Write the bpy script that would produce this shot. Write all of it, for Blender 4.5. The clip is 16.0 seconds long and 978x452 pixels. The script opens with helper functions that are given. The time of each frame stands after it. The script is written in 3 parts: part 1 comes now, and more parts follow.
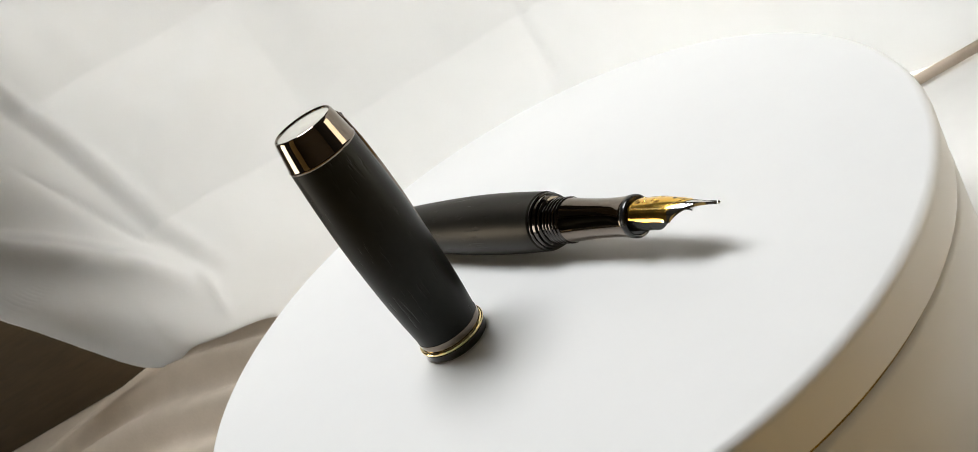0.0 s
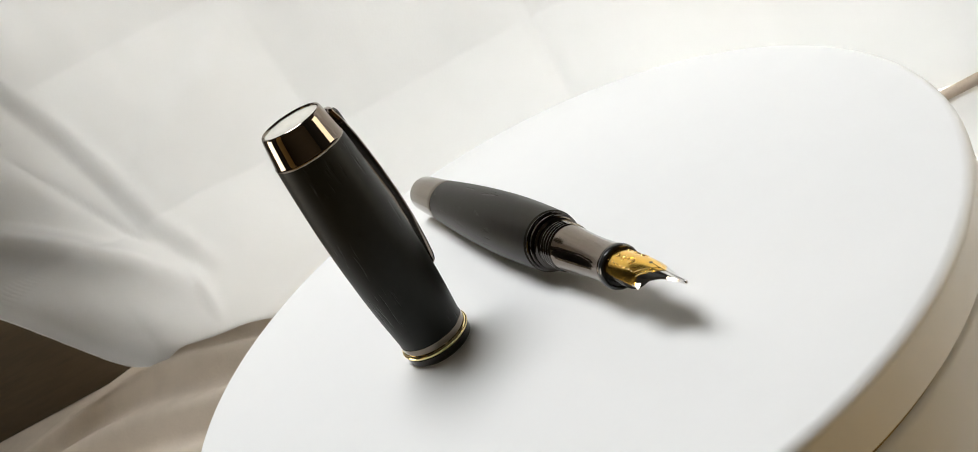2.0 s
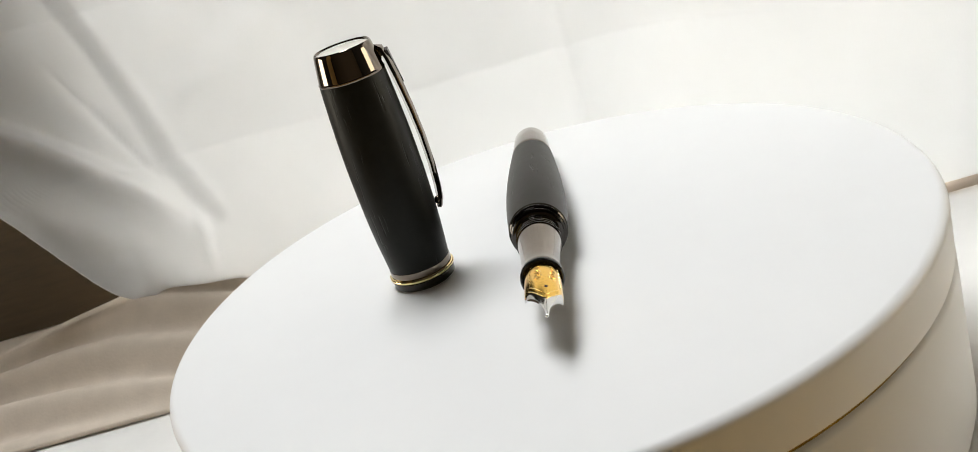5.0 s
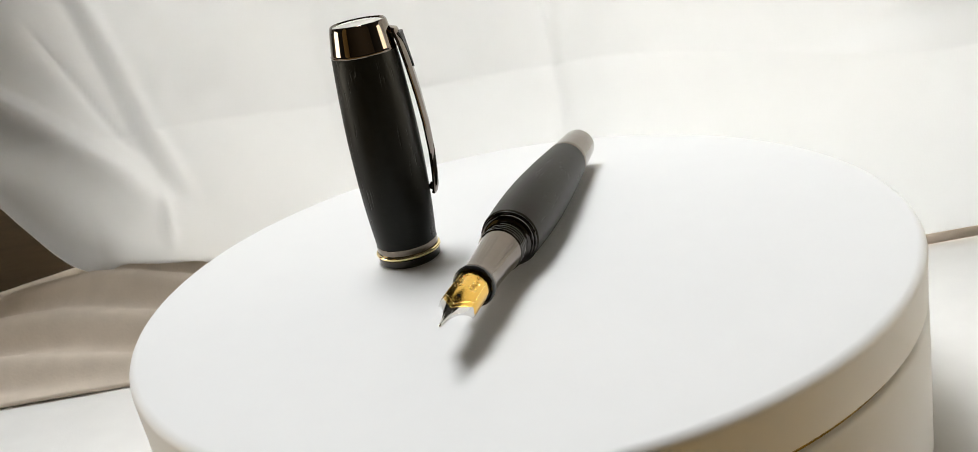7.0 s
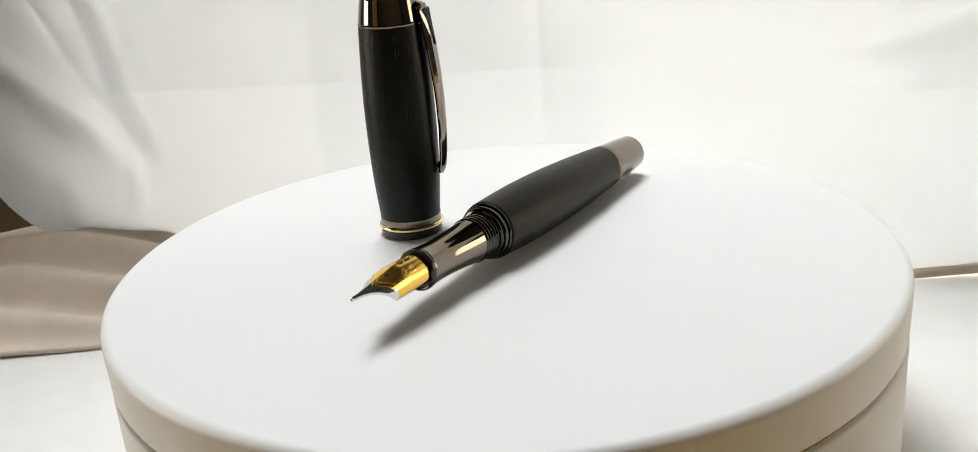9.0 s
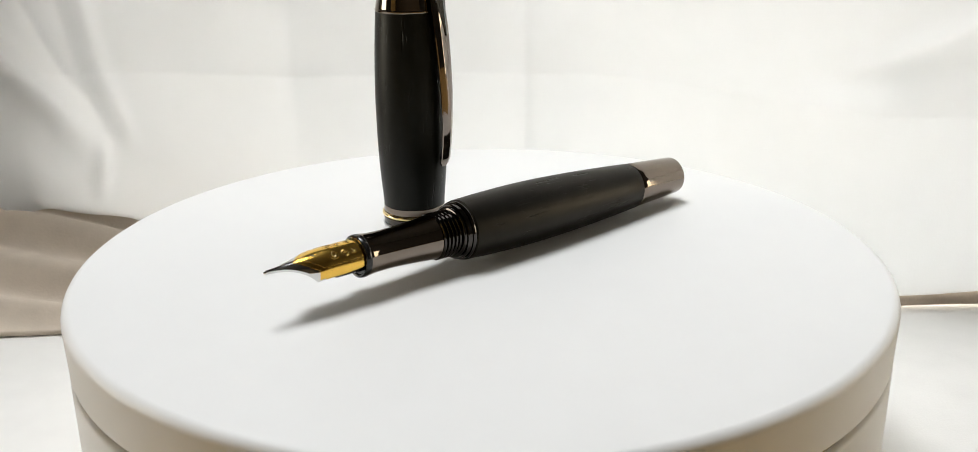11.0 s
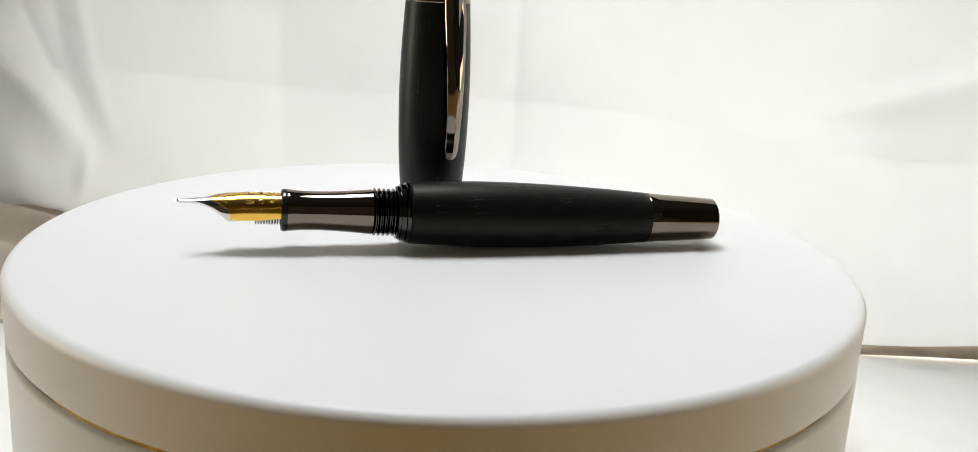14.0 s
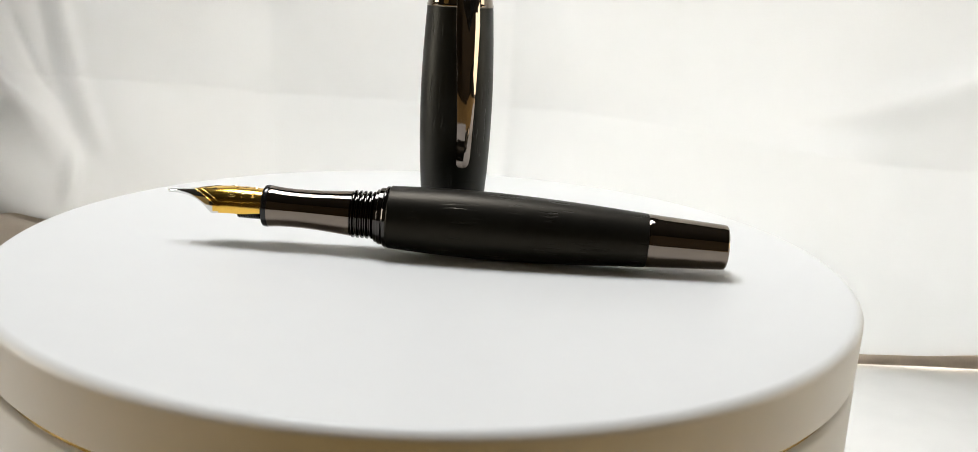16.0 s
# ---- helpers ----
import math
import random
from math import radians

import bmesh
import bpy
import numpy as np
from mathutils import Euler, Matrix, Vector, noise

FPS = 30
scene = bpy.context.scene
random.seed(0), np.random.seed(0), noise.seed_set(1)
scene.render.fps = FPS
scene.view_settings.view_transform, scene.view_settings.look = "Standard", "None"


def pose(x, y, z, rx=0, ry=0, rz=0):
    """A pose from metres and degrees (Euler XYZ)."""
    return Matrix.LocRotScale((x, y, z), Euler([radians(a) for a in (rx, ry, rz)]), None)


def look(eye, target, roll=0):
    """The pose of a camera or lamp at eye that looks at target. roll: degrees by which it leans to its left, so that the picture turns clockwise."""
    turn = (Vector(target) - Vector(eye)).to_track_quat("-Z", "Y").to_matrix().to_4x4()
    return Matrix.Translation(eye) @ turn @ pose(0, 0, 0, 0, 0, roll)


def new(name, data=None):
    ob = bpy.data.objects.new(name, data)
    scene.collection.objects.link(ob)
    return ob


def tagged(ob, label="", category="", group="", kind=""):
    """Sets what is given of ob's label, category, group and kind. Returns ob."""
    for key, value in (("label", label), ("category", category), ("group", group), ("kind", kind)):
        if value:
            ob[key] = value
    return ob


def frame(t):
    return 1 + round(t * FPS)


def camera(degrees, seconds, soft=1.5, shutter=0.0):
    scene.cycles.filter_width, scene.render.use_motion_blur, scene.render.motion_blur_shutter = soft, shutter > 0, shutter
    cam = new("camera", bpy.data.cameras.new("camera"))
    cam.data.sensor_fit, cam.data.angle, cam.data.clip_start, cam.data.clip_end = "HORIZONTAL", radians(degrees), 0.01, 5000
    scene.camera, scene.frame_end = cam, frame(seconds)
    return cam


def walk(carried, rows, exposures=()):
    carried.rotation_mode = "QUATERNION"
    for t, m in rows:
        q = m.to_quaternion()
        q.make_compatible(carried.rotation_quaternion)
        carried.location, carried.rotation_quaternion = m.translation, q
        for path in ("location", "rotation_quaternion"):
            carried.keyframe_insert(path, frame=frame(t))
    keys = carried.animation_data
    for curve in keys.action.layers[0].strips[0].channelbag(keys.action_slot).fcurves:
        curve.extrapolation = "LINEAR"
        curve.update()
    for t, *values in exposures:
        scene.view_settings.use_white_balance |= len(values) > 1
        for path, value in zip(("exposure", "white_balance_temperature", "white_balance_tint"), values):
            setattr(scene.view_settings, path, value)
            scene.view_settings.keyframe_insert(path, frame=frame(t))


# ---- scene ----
cam = camera(50.68, 16.0, soft=0.65)
cam.data.dof.use_dof = True
cam.data.dof.focus_distance = 0.26
cam.data.dof.aperture_fstop = 42.0
walk(cam, [
    (0.0, pose(0.03164, -0.23430, 0.11759, 61.899, 30.512, -6.262)),
    (0.5, pose(0.02771, -0.22655, 0.11616, 62.177, 29.802, -6.095)),
    (1.0, pose(0.02775, -0.22221, 0.11543, 62.150, 29.569, -6.315)),
    (1.5, pose(0.02752, -0.21924, 0.11701, 61.802, 29.817, -6.436)),
    (2.0, pose(0.02785, -0.22393, 0.11610, 62.409, 28.576, -5.654)),
    (2.5, pose(0.03184, -0.22990, 0.11668, 62.464, 28.382, -5.258)),
    (3.0, pose(0.03013, -0.23916, 0.11217, 64.136, 26.127, -3.506)),
    (3.5, pose(0.02535, -0.25040, 0.11008, 66.738, 22.484, -1.909)),
    (4.0, pose(0.02083, -0.24827, 0.10854, 67.306, 20.214, -1.354)),
    (6.5, pose(0.00877, -0.25083, 0.10042, 69.363, 12.477, -1.355)),
    (7.0, pose(0.00469, -0.25138, 0.10016, 69.514, 10.453, -1.661)),
    (7.5, pose(0.00147, -0.25375, 0.10105, 69.311, 8.678, -2.160)),
    (8.0, pose(-0.00255, -0.25410, 0.09940, 69.832, 6.920, -2.309)),
    (8.5, pose(-0.00622, -0.25505, 0.10136, 69.551, 5.804, -2.822)),
    (9.0, pose(-0.00841, -0.25094, 0.09634, 69.999, 4.240, -2.847)),
    (11.5, pose(-0.01389, -0.24509, 0.09099, 70.969, -0.070, -3.761)),
    (12.0, pose(-0.01369, -0.24690, 0.08856, 71.829, -0.717, -3.371)),
    (12.5, pose(-0.01134, -0.24567, 0.08287, 73.199, -1.434, -2.884)),
    (13.0, pose(-0.00711, -0.24624, 0.07656, 74.328, -2.142, -2.250)),
    (13.5, pose(-0.00453, -0.24668, 0.07265, 74.568, -2.579, -2.310)),
    (14.0, pose(-0.00181, -0.24725, 0.06850, 75.339, -3.072, -2.179)),
    (14.5, pose(-0.00013, -0.24665, 0.06650, 76.073, -3.131, -2.057)),
    (15.0, pose(0.00063, -0.24567, 0.06648, 76.232, -3.108, -1.992)),
    (15.5, pose(0.00183, -0.24273, 0.06563, 76.180, -3.081, -1.965)),
    (16.0, pose(0.00178, -0.24160, 0.06679, 75.834, -2.932, -2.135)),
], exposures=[(0.0, -0.05), (16.0, -0.02)])

# ---- light: overcast daylight from a roof window and from a window behind the hung sheet ----
TABLE = -0.057      # top of the cloth on the table
TOP = -0.0010       # top of the turntable
world = bpy.data.worlds.new("overcast_sky")
scene.world = world
world.use_nodes = True
wn = world.node_tree.nodes
sky = wn.new("ShaderNodeTexSky")
sky.sky_type = "NISHITA"
sky.sun_disc = False
sky.sun_elevation, sky.sun_rotation = radians(62), radians(20)
world.node_tree.links.new(sky.outputs[0], wn["Background"].inputs[0])
wn["Background"].inputs[1].default_value = 0.10


def window_light(name, size_x, size_y, energy, colour, m):
    data = bpy.data.lights.new(name, "AREA")
    data.shape, data.size, data.size_y, data.energy, data.color = "RECTANGLE", size_x, size_y, energy, colour
    ob = new(name, data)
    ob.matrix_world = m
    return ob


ROOF = (-0.20, 0.35, 1.30)
window_light("roof_window_light", 0.56, 0.46, 18.6, (0.95, 0.975, 0.99), look(ROOF, (0.0, -0.02, 0.0)))
window_light("north_window_light", 1.46, 0.54, 72.0, (1.0, 0.970, 0.905), look((0.54, 1.02, 0.13), (0.54, 0.0, 0.13)))
window_light("east_window_light", 0.60, 0.60, 6.0, (1.0, 0.87, 0.64), look((1.58, 0.0, 0.15), (0.0, 0.0, 0.15)))
window_light("west_window_light", 0.60, 0.52, 7.6, (1.0, 0.90, 0.74), look((-1.58, 0.14, 0.15), (0.0, 0.14, 0.15)))


# ---- materials ----
def material(name, colour, rough=0.5, metal=0.0, var=0.12, scale=60.0, stretch=(1, 1, 1), bump=0.0, bump_scale=300.0,
             rough_var=0.08, spec=0.5, coat=0.0, second=None, bump_distance=0.0005, translucent=0.0):
    """A principled material: colour and gloss vary at two scales, with a fine relief."""
    m = bpy.data.materials.new(name)
    m.use_nodes = True
    n, l = m.node_tree.nodes, m.node_tree.links
    bsdf = n["Principled BSDF"]
    tc, mp = n.new("ShaderNodeTexCoord"), n.new("ShaderNodeMapping")
    mp.inputs["Scale"].default_value = stretch
    l.new(tc.outputs["Object"], mp.inputs[0])
    big, fine, mix = n.new("ShaderNodeTexNoise"), n.new("ShaderNodeTexNoise"), n.new("ShaderNodeMix")
    big.inputs["Scale"].default_value, big.inputs["Detail"].default_value = scale, 4
    fine.inputs["Scale"].default_value, fine.inputs["Detail"].default_value = scale * 9, 3
    l.new(mp.outputs[0], big.inputs[0]), l.new(mp.outputs[0], fine.inputs[0])
    mix.data_type = "FLOAT"
    mix.inputs[0].default_value = 0.4
    l.new(big.outputs[0], mix.inputs[2]), l.new(fine.outputs[0], mix.inputs[3])
    ramp = n.new("ShaderNodeValToRGB")
    lo = second or [c * (1 - var) for c in colour]
    ramp.color_ramp.elements[0].position, ramp.color_ramp.elements[1].position = 0.32, 0.68
    ramp.color_ramp.elements[0].color = (*lo, 1)
    ramp.color_ramp.elements[1].color = (*[min(1, c * (1 + var * 0.5)) for c in colour], 1)
    l.new(mix.outputs[0], ramp.inputs[0]), l.new(ramp.outputs[0], bsdf.inputs["Base Color"])
    rr = n.new("ShaderNodeMapRange")
    rr.inputs[3].default_value, rr.inputs[4].default_value = max(0.02, rough - rough_var), min(1, rough + rough_var)
    l.new(mix.outputs[0], rr.inputs[0]), l.new(rr.outputs[0], bsdf.inputs["Roughness"])
    bsdf.inputs["Metallic"].default_value = metal
    bsdf.inputs["Specular IOR Level"].default_value = spec
    bsdf.inputs["Coat Weight"].default_value = coat
    if bump:
        bt, bn = n.new("ShaderNodeTexNoise"), n.new("ShaderNodeBump")
        bt.inputs["Scale"].default_value, bt.inputs["Detail"].default_value = bump_scale, 5
        l.new(mp.outputs[0], bt.inputs[0]), l.new(bt.outputs[0], bn.inputs["Height"])
        bn.inputs["Strength"].default_value, bn.inputs["Distance"].default_value = bump, bump_distance
        l.new(bn.outputs[0], bsdf.inputs["Normal"])
    if translucent:
        tr, ms, out = n.new("ShaderNodeBsdfTranslucent"), n.new("ShaderNodeMixShader"), n["Material Output"]
        tr.inputs[0].default_value = (*colour, 1)
        ms.inputs[0].default_value = translucent
        l.new(bsdf.outputs[0], ms.inputs[1]), l.new(tr.outputs[0], ms.inputs[2]), l.new(ms.outputs[0], out.inputs[0])
    return m


# The ceiling is unseen; near-black so the polished metal mirrors darkness.
CEILING = material("near_black_ceiling", (0.012, 0.011, 0.009), 0.9, 0, 0.08, 3, bump=0.2, bump_scale=60, bump_distance=0.003)
EBONY = material("black_ebony", (0.0065, 0.0065, 0.0055), 0.40, 0, 0.5, 40, (1, 1, 1), 0.35, 60, 0.06, 0.22)
GUNMETAL = material("polished_gunmetal", (0.225, 0.188, 0.155), 0.05, 1, 0.06, 50, bump=0.0, rough_var=0.02)
CLIP_METAL = material("clip_gunmetal", (0.24, 0.205, 0.18), 0.05, 1, 0.06, 50, rough_var=0.03)
BLACK_METAL = material("black_chrome", (0.075, 0.070, 0.066), 0.09, 1, 0.1, 80, rough_var=0.04)
BLACK_RESIN = material("black_resin", (0.012, 0.012, 0.012), 0.18, 0, 0.2, 90, rough_var=0.05)
GOLD = material("gold_plate", (0.95, 0.58, 0.11), 0.16, 1, 0.08, 220, bump=0.05, bump_scale=900, rough_var=0.05, bump_distance=0.0001)
PALE_GOLD = material("pale_gold_plate", (0.98, 0.80, 0.43), 0.12, 1, 0.06, 200, rough_var=0.04)
GOLD_LINE = material("raised_gold_engraving", (1.0, 0.76, 0.32), 0.22, 1, 0.08, 220)
RHODIUM = material("rhodium_plate", (0.74, 0.73, 0.72), 0.08, 1, 0.05, 160, rough_var=0.04)
IRIDIUM = material("bright_tipping", (0.85, 0.84, 0.82), 0.2, 1, 0.05, 200)
PEARL = material("pale_polished_disc", (0.90, 0.87, 0.79), 0.10, 0.45, 0.10, 70, rough_var=0.05)
WHITE = material("white_plastic", (0.83, 0.825, 0.81), 0.42, 0, 0.015, 12, bump=0.06, bump_scale=900, spec=0.35, bump_distance=0.0002)
BRASS = material("brass_strip", (0.70, 0.48, 0.15), 0.25, 1, 0.2, 22, rough_var=0.1, second=(0.12, 0.08, 0.03))
SHEET = material("white_cotton_sheet", (0.778, 0.787, 0.794), 0.9, 0, 0.035, 9, bump=0.12, bump_scale=1400, spec=0.1, translucent=0.38)
CLOTH = material("white_table_cloth", (0.79, 0.775, 0.745), 0.9, 0, 0.05, 11, bump=0.12, bump_scale=1400, spec=0.1)
OAK = material("honey_oak", (0.46, 0.29, 0.10), 0.5, 0, 0.35, 9, (1, 9, 9), 0.2, 40, bump_distance=0.002)
# Unseen walls: a dim room's darkness is put into their colour.
ROOM_DARK = material("dark_room_taupe", (0.018, 0.015, 0.011), 0.85, 0, 0.08, 3, bump=0.2, bump_scale=60, bump_distance=0.003)
UMBER = material("dark_room_umber", (0.036, 0.024, 0.010), 0.85, 0, 0.08, 3, bump=0.2, bump_scale=60, bump_distance=0.003)
# Ochre of the added panel that the gunmetal mirrors.
OCHRE_PANEL = material("ochre_panel_paint", (0.60, 0.42, 0.16), 0.45, 0, 0.08, 3, bump=0.1, bump_scale=60, bump_distance=0.002)
TAUPE = material("taupe_cloth", (0.66, 0.57, 0.47), 0.9, 0, 0.12, 14, bump=0.2, bump_scale=900, spec=0.1)
# Brown that draws the shadow line under the sheet's hem.
HEM_BROWN = material("hem_brown", (0.72, 0.60, 0.48), 0.9, 0, 0.15, 14, bump=0.2, bump_scale=900, spec=0.1)
# Even dark brown that stands in for the gap under the sheet's corner.
GAP_DARK = material("dark_brown_panel", (0.090, 0.062, 0.032), 0.6, 0, 0.3, 8, (1, 1, 8), 0.2, 40, bump_distance=0.002)


def wood_grain(m, along):
    """Short open pores along the turned axis, in patches; satin elsewhere."""
    n, l = m.node_tree.nodes, m.node_tree.links
    stretch = {"x": (110, 1050, 1050), "z": (1050, 1050, 110)}[along]
    tc, mp, t, r = n.new("ShaderNodeTexCoord"), n.new("ShaderNodeMapping"), n.new("ShaderNodeTexNoise"), n.new("ShaderNodeValToRGB")
    mp.inputs["Scale"].default_value = stretch
    t.inputs["Scale"].default_value, t.inputs["Detail"].default_value = 1.0, 3
    r.color_ramp.elements[0].position, r.color_ramp.elements[1].position = 0.34, 0.41
    l.new(tc.outputs["Object"], mp.inputs[0]), l.new(mp.outputs[0], t.inputs[0]), l.new(t.outputs[0], r.inputs[0])
    where, patch = n.new("ShaderNodeTexNoise"), n.new("ShaderNodeValToRGB")
    where.inputs["Scale"].default_value, where.inputs["Detail"].default_value = 95, 2
    patch.color_ramp.elements[0].position, patch.color_ramp.elements[1].position = 0.48, 0.62
    l.new(tc.outputs["Object"], where.inputs[0]), l.new(where.outputs[0], patch.inputs[0])
    b = n.new("ShaderNodeBump")
    scale = n.new("ShaderNodeMath")
    scale.operation = "MULTIPLY"
    scale.inputs[1].default_value = 0.6
    l.new(patch.outputs[0], scale.inputs[0]), l.new(scale.outputs[0], b.inputs["Strength"])
    b.inputs["Distance"].default_value = 0.00026
    l.new(r.outputs[0], b.inputs["Height"]), l.new(b.outputs[0], n["Principled BSDF"].inputs["Normal"])


EBONY.node_tree.nodes["Principled BSDF"].inputs["Specular Tint"].default_value = (0.97, 1.0, 0.93, 1)
EBONY_CAP = EBONY.copy()
EBONY_CAP.name = "black_ebony_upright"
EBONY.node_tree.nodes["Principled BSDF"].inputs["Specular Tint"].default_value = (1.0, 0.85, 0.64, 1)
wood_grain(EBONY, "x")
wood_grain(EBONY_CAP, "z")


# ---- mesh helpers ----
def part(name, bm, mats, parent=None, label="", smooth=True, sharp=35):
    """Links a bmesh as one mesh object, under a thing or a part."""
    me = bpy.data.meshes.new(name)
    bmesh.ops.recalc_face_normals(bm, faces=bm.faces)
    if smooth:
        for f in bm.faces:
            f.smooth = True
        for e in bm.edges:
            if len(e.link_faces) == 2 and e.calc_face_angle(0) > radians(sharp):
                e.smooth = False
    bm.to_mesh(me)
    bm.free()
    for m in mats if isinstance(mats, (list, tuple)) else [mats]:
        me.materials.append(m)
    ob = new(name, me)
    if parent:
        ob.parent = parent
    if label:
        tagged(ob, label)
    return ob


def lathe(profile, segments=96, along="z", closed=False):
    """A turned solid: profile of (position on the axis, radius); radius 0 closes it."""
    bm = bmesh.new()
    rings = []
    for a, r in profile:
        if r <= 1e-7:
            rings.append([bm.verts.new((a, 0, 0) if along == "x" else (0, 0, a))])
            continue
        ring = []
        for i in range(segments):
            c, s = math.cos(2 * math.pi * i / segments) * r, math.sin(2 * math.pi * i / segments) * r
            ring.append(bm.verts.new((a, c, s) if along == "x" else (c, s, a)))
        rings.append(ring)
    pairs = list(zip(rings, rings[1:])) + ([(rings[-1], rings[0])] if closed else [])
    for p, q in pairs:
        for i in range(segments):
            j = (i + 1) % segments
            if len(p) == 1 and len(q) == 1:
                continue
            if len(p) == 1:
                bm.faces.new((p[0], q[i], q[j]))
            elif len(q) == 1:
                bm.faces.new((p[i], p[j], q[0]))
            else:
                bm.faces.new((p[i], p[j], q[j], q[i]))
    return bm


def smooth_curve(points, steps=40):
    """Points along a smooth curve through (a, r) pairs."""
    a = np.array([p[0] for p in points], float)
    r = np.array([p[1] for p in points], float)
    tangent = np.gradient(r, a)
    out = []
    for k in range(len(a) - 1):
        h = a[k + 1] - a[k]
        n = max(2, int(steps * abs(h) / abs(a[-1] - a[0])))
        for i in range(n):
            u = i / n
            out.append((a[k] + u * h, (2*u**3 - 3*u*u + 1) * r[k] + (u**3 - 2*u*u + u) * h * tangent[k]
                        + (3*u*u - 2*u**3) * r[k + 1] + (u**3 - u*u) * h * tangent[k + 1]))
    return out + [(a[-1], r[-1])]


def box(bm, lo, hi):
    vs = [bm.verts.new((x, y, z)) for x in (lo[0], hi[0]) for y in (lo[1], hi[1]) for z in (lo[2], hi[2])]
    for f in ((0, 1, 3, 2), (4, 6, 7, 5), (0, 4, 5, 1), (2, 3, 7, 6), (0, 2, 6, 4), (1, 5, 7, 3)):
        bm.faces.new([vs[i] for i in f])
    return vs


def tube(bm, pts, r, sides=6):
    """A thin round wire through points."""
    pts = [Vector(p) for p in pts]
    rings = []
    for i, p in enumerate(pts):
        d = (pts[min(i + 1, len(pts) - 1)] - pts[max(i - 1, 0)]).normalized()
        a = d.orthogonal().normalized() if i == 0 else (a - d * a.dot(d)).normalized()
        b = d.cross(a)
        rings.append([bm.verts.new(p + (a * math.cos(2*math.pi*k/sides) + b * math.sin(2*math.pi*k/sides)) * r) for k in range(sides)])
    for p, q in zip(rings, rings[1:]):
        for k in range(sides):
            bm.faces.new((p[k], p[(k+1) % sides], q[(k+1) % sides], q[k]))
    bm.faces.new(rings[0][::-1]), bm.faces.new(rings[-1])


def step(a, b, x):
    t = min(1, max(0, (x - a) / (b - a)))
    return t * t * (3 - 2 * t)


# ---- the room: unseen slabs that block the sky and keep reflections dark ----
FLOOR, CEIL = TABLE - 0.75, 1.36


def slab(name, lo, hi, mat, label, category):
    bm = bmesh.new()
    box(bm, lo, hi)
    return tagged(part(name, bm, mat, smooth=False), label, category, kind="structure")


def wall_with_opening(name, lo, hi, hole_lo, hole_hi, axes, mat, label, category):
    """A slab with a rectangular opening; axes are the two directions along it."""
    bm = bmesh.new()
    u, v = axes
    us, vs = [lo[u], hole_lo[0], hole_hi[0], hi[u]], [lo[v], hole_lo[1], hole_hi[1], hi[v]]
    for i in range(3):
        for j in range(3):
            if (i, j) != (1, 1):
                a, b = list(lo), list(hi)
                a[u], b[u], a[v], b[v] = us[i], us[i + 1], vs[j], vs[j + 1]
                box(bm, a, b)
    bmesh.ops.remove_doubles(bm, verts=bm.verts, dist=1e-6)
    return tagged(part(name, bm, mat, smooth=False), label, category, kind="structure")


slab("floor", (-1.6, -1.7, FLOOR - 0.1), (1.6, 1.2, FLOOR), OAK, "honey-brown oak floor boards in the room", "floor")
slab("wall_south", (-1.6, -1.8, FLOOR), (1.6, -1.7, CEIL), UMBER, "unseen dark umber room wall", "wall")
wall_with_opening("wall_west", (-1.7, -1.8, FLOOR), (-1.6, 1.04, CEIL), (-0.17, -0.12), (0.45, 0.42), (1, 2), ROOM_DARK,
                  "unseen dark taupe wall with a window opening", "wall")
wall_with_opening("wall_east", (1.6, -1.8, FLOOR), (1.7, 1.04, CEIL), (-0.31, -0.16), (0.31, 0.46), (1, 2), ROOM_DARK,
                  "unseen dark taupe wall with a window opening", "wall")
wall_with_opening("wall_north", (-1.7, 1.04, FLOOR), (1.7, 1.2, CEIL), (-0.20, -0.15), (1.28, 0.41), (0, 2), ROOM_DARK,
                  "unseen dark taupe wall with a wide window opening", "wall")
wall_with_opening("ceiling", (-1.7, -1.8, CEIL), (1.7, 1.2, CEIL + 0.12), (-0.50, 0.10), (0.10, 0.60), (0, 1), CEILING,
                  "unseen near-black ceiling with a roof window opening", "ceiling")


# Unseen ochre panel added for the warm stripe mirrored in the polished metal.
slab("ochre_reflector", (-1.6, -1.55, FLOOR), (-1.56, -0.80, FLOOR + 2.02), OCHRE_PANEL, "ochre-yellow panel added for its reflection in the metal", "door")


def make_table():
    table = tagged(new("table"), "honey-brown oak table under the white cloth", "table")
    z = TABLE - 0.004
    bm = bmesh.new()
    box(bm, (-0.75, -0.62, z - 0.03), (0.75, 0.5, z))
    bmesh.ops.bevel(bm, geom=bm.edges[:], offset=0.004, segments=2, affect="EDGES")
    part("tabletop", bm, OAK, table)
    for x in (-0.7, 0.7):
        for y in (-0.57, 0.45):
            bm = bmesh.new()
            box(bm, (x - 0.025, y - 0.025, FLOOR), (x + 0.025, y + 0.025, z - 0.03))
            part("leg", bm, OAK, table, smooth=False)


make_table()


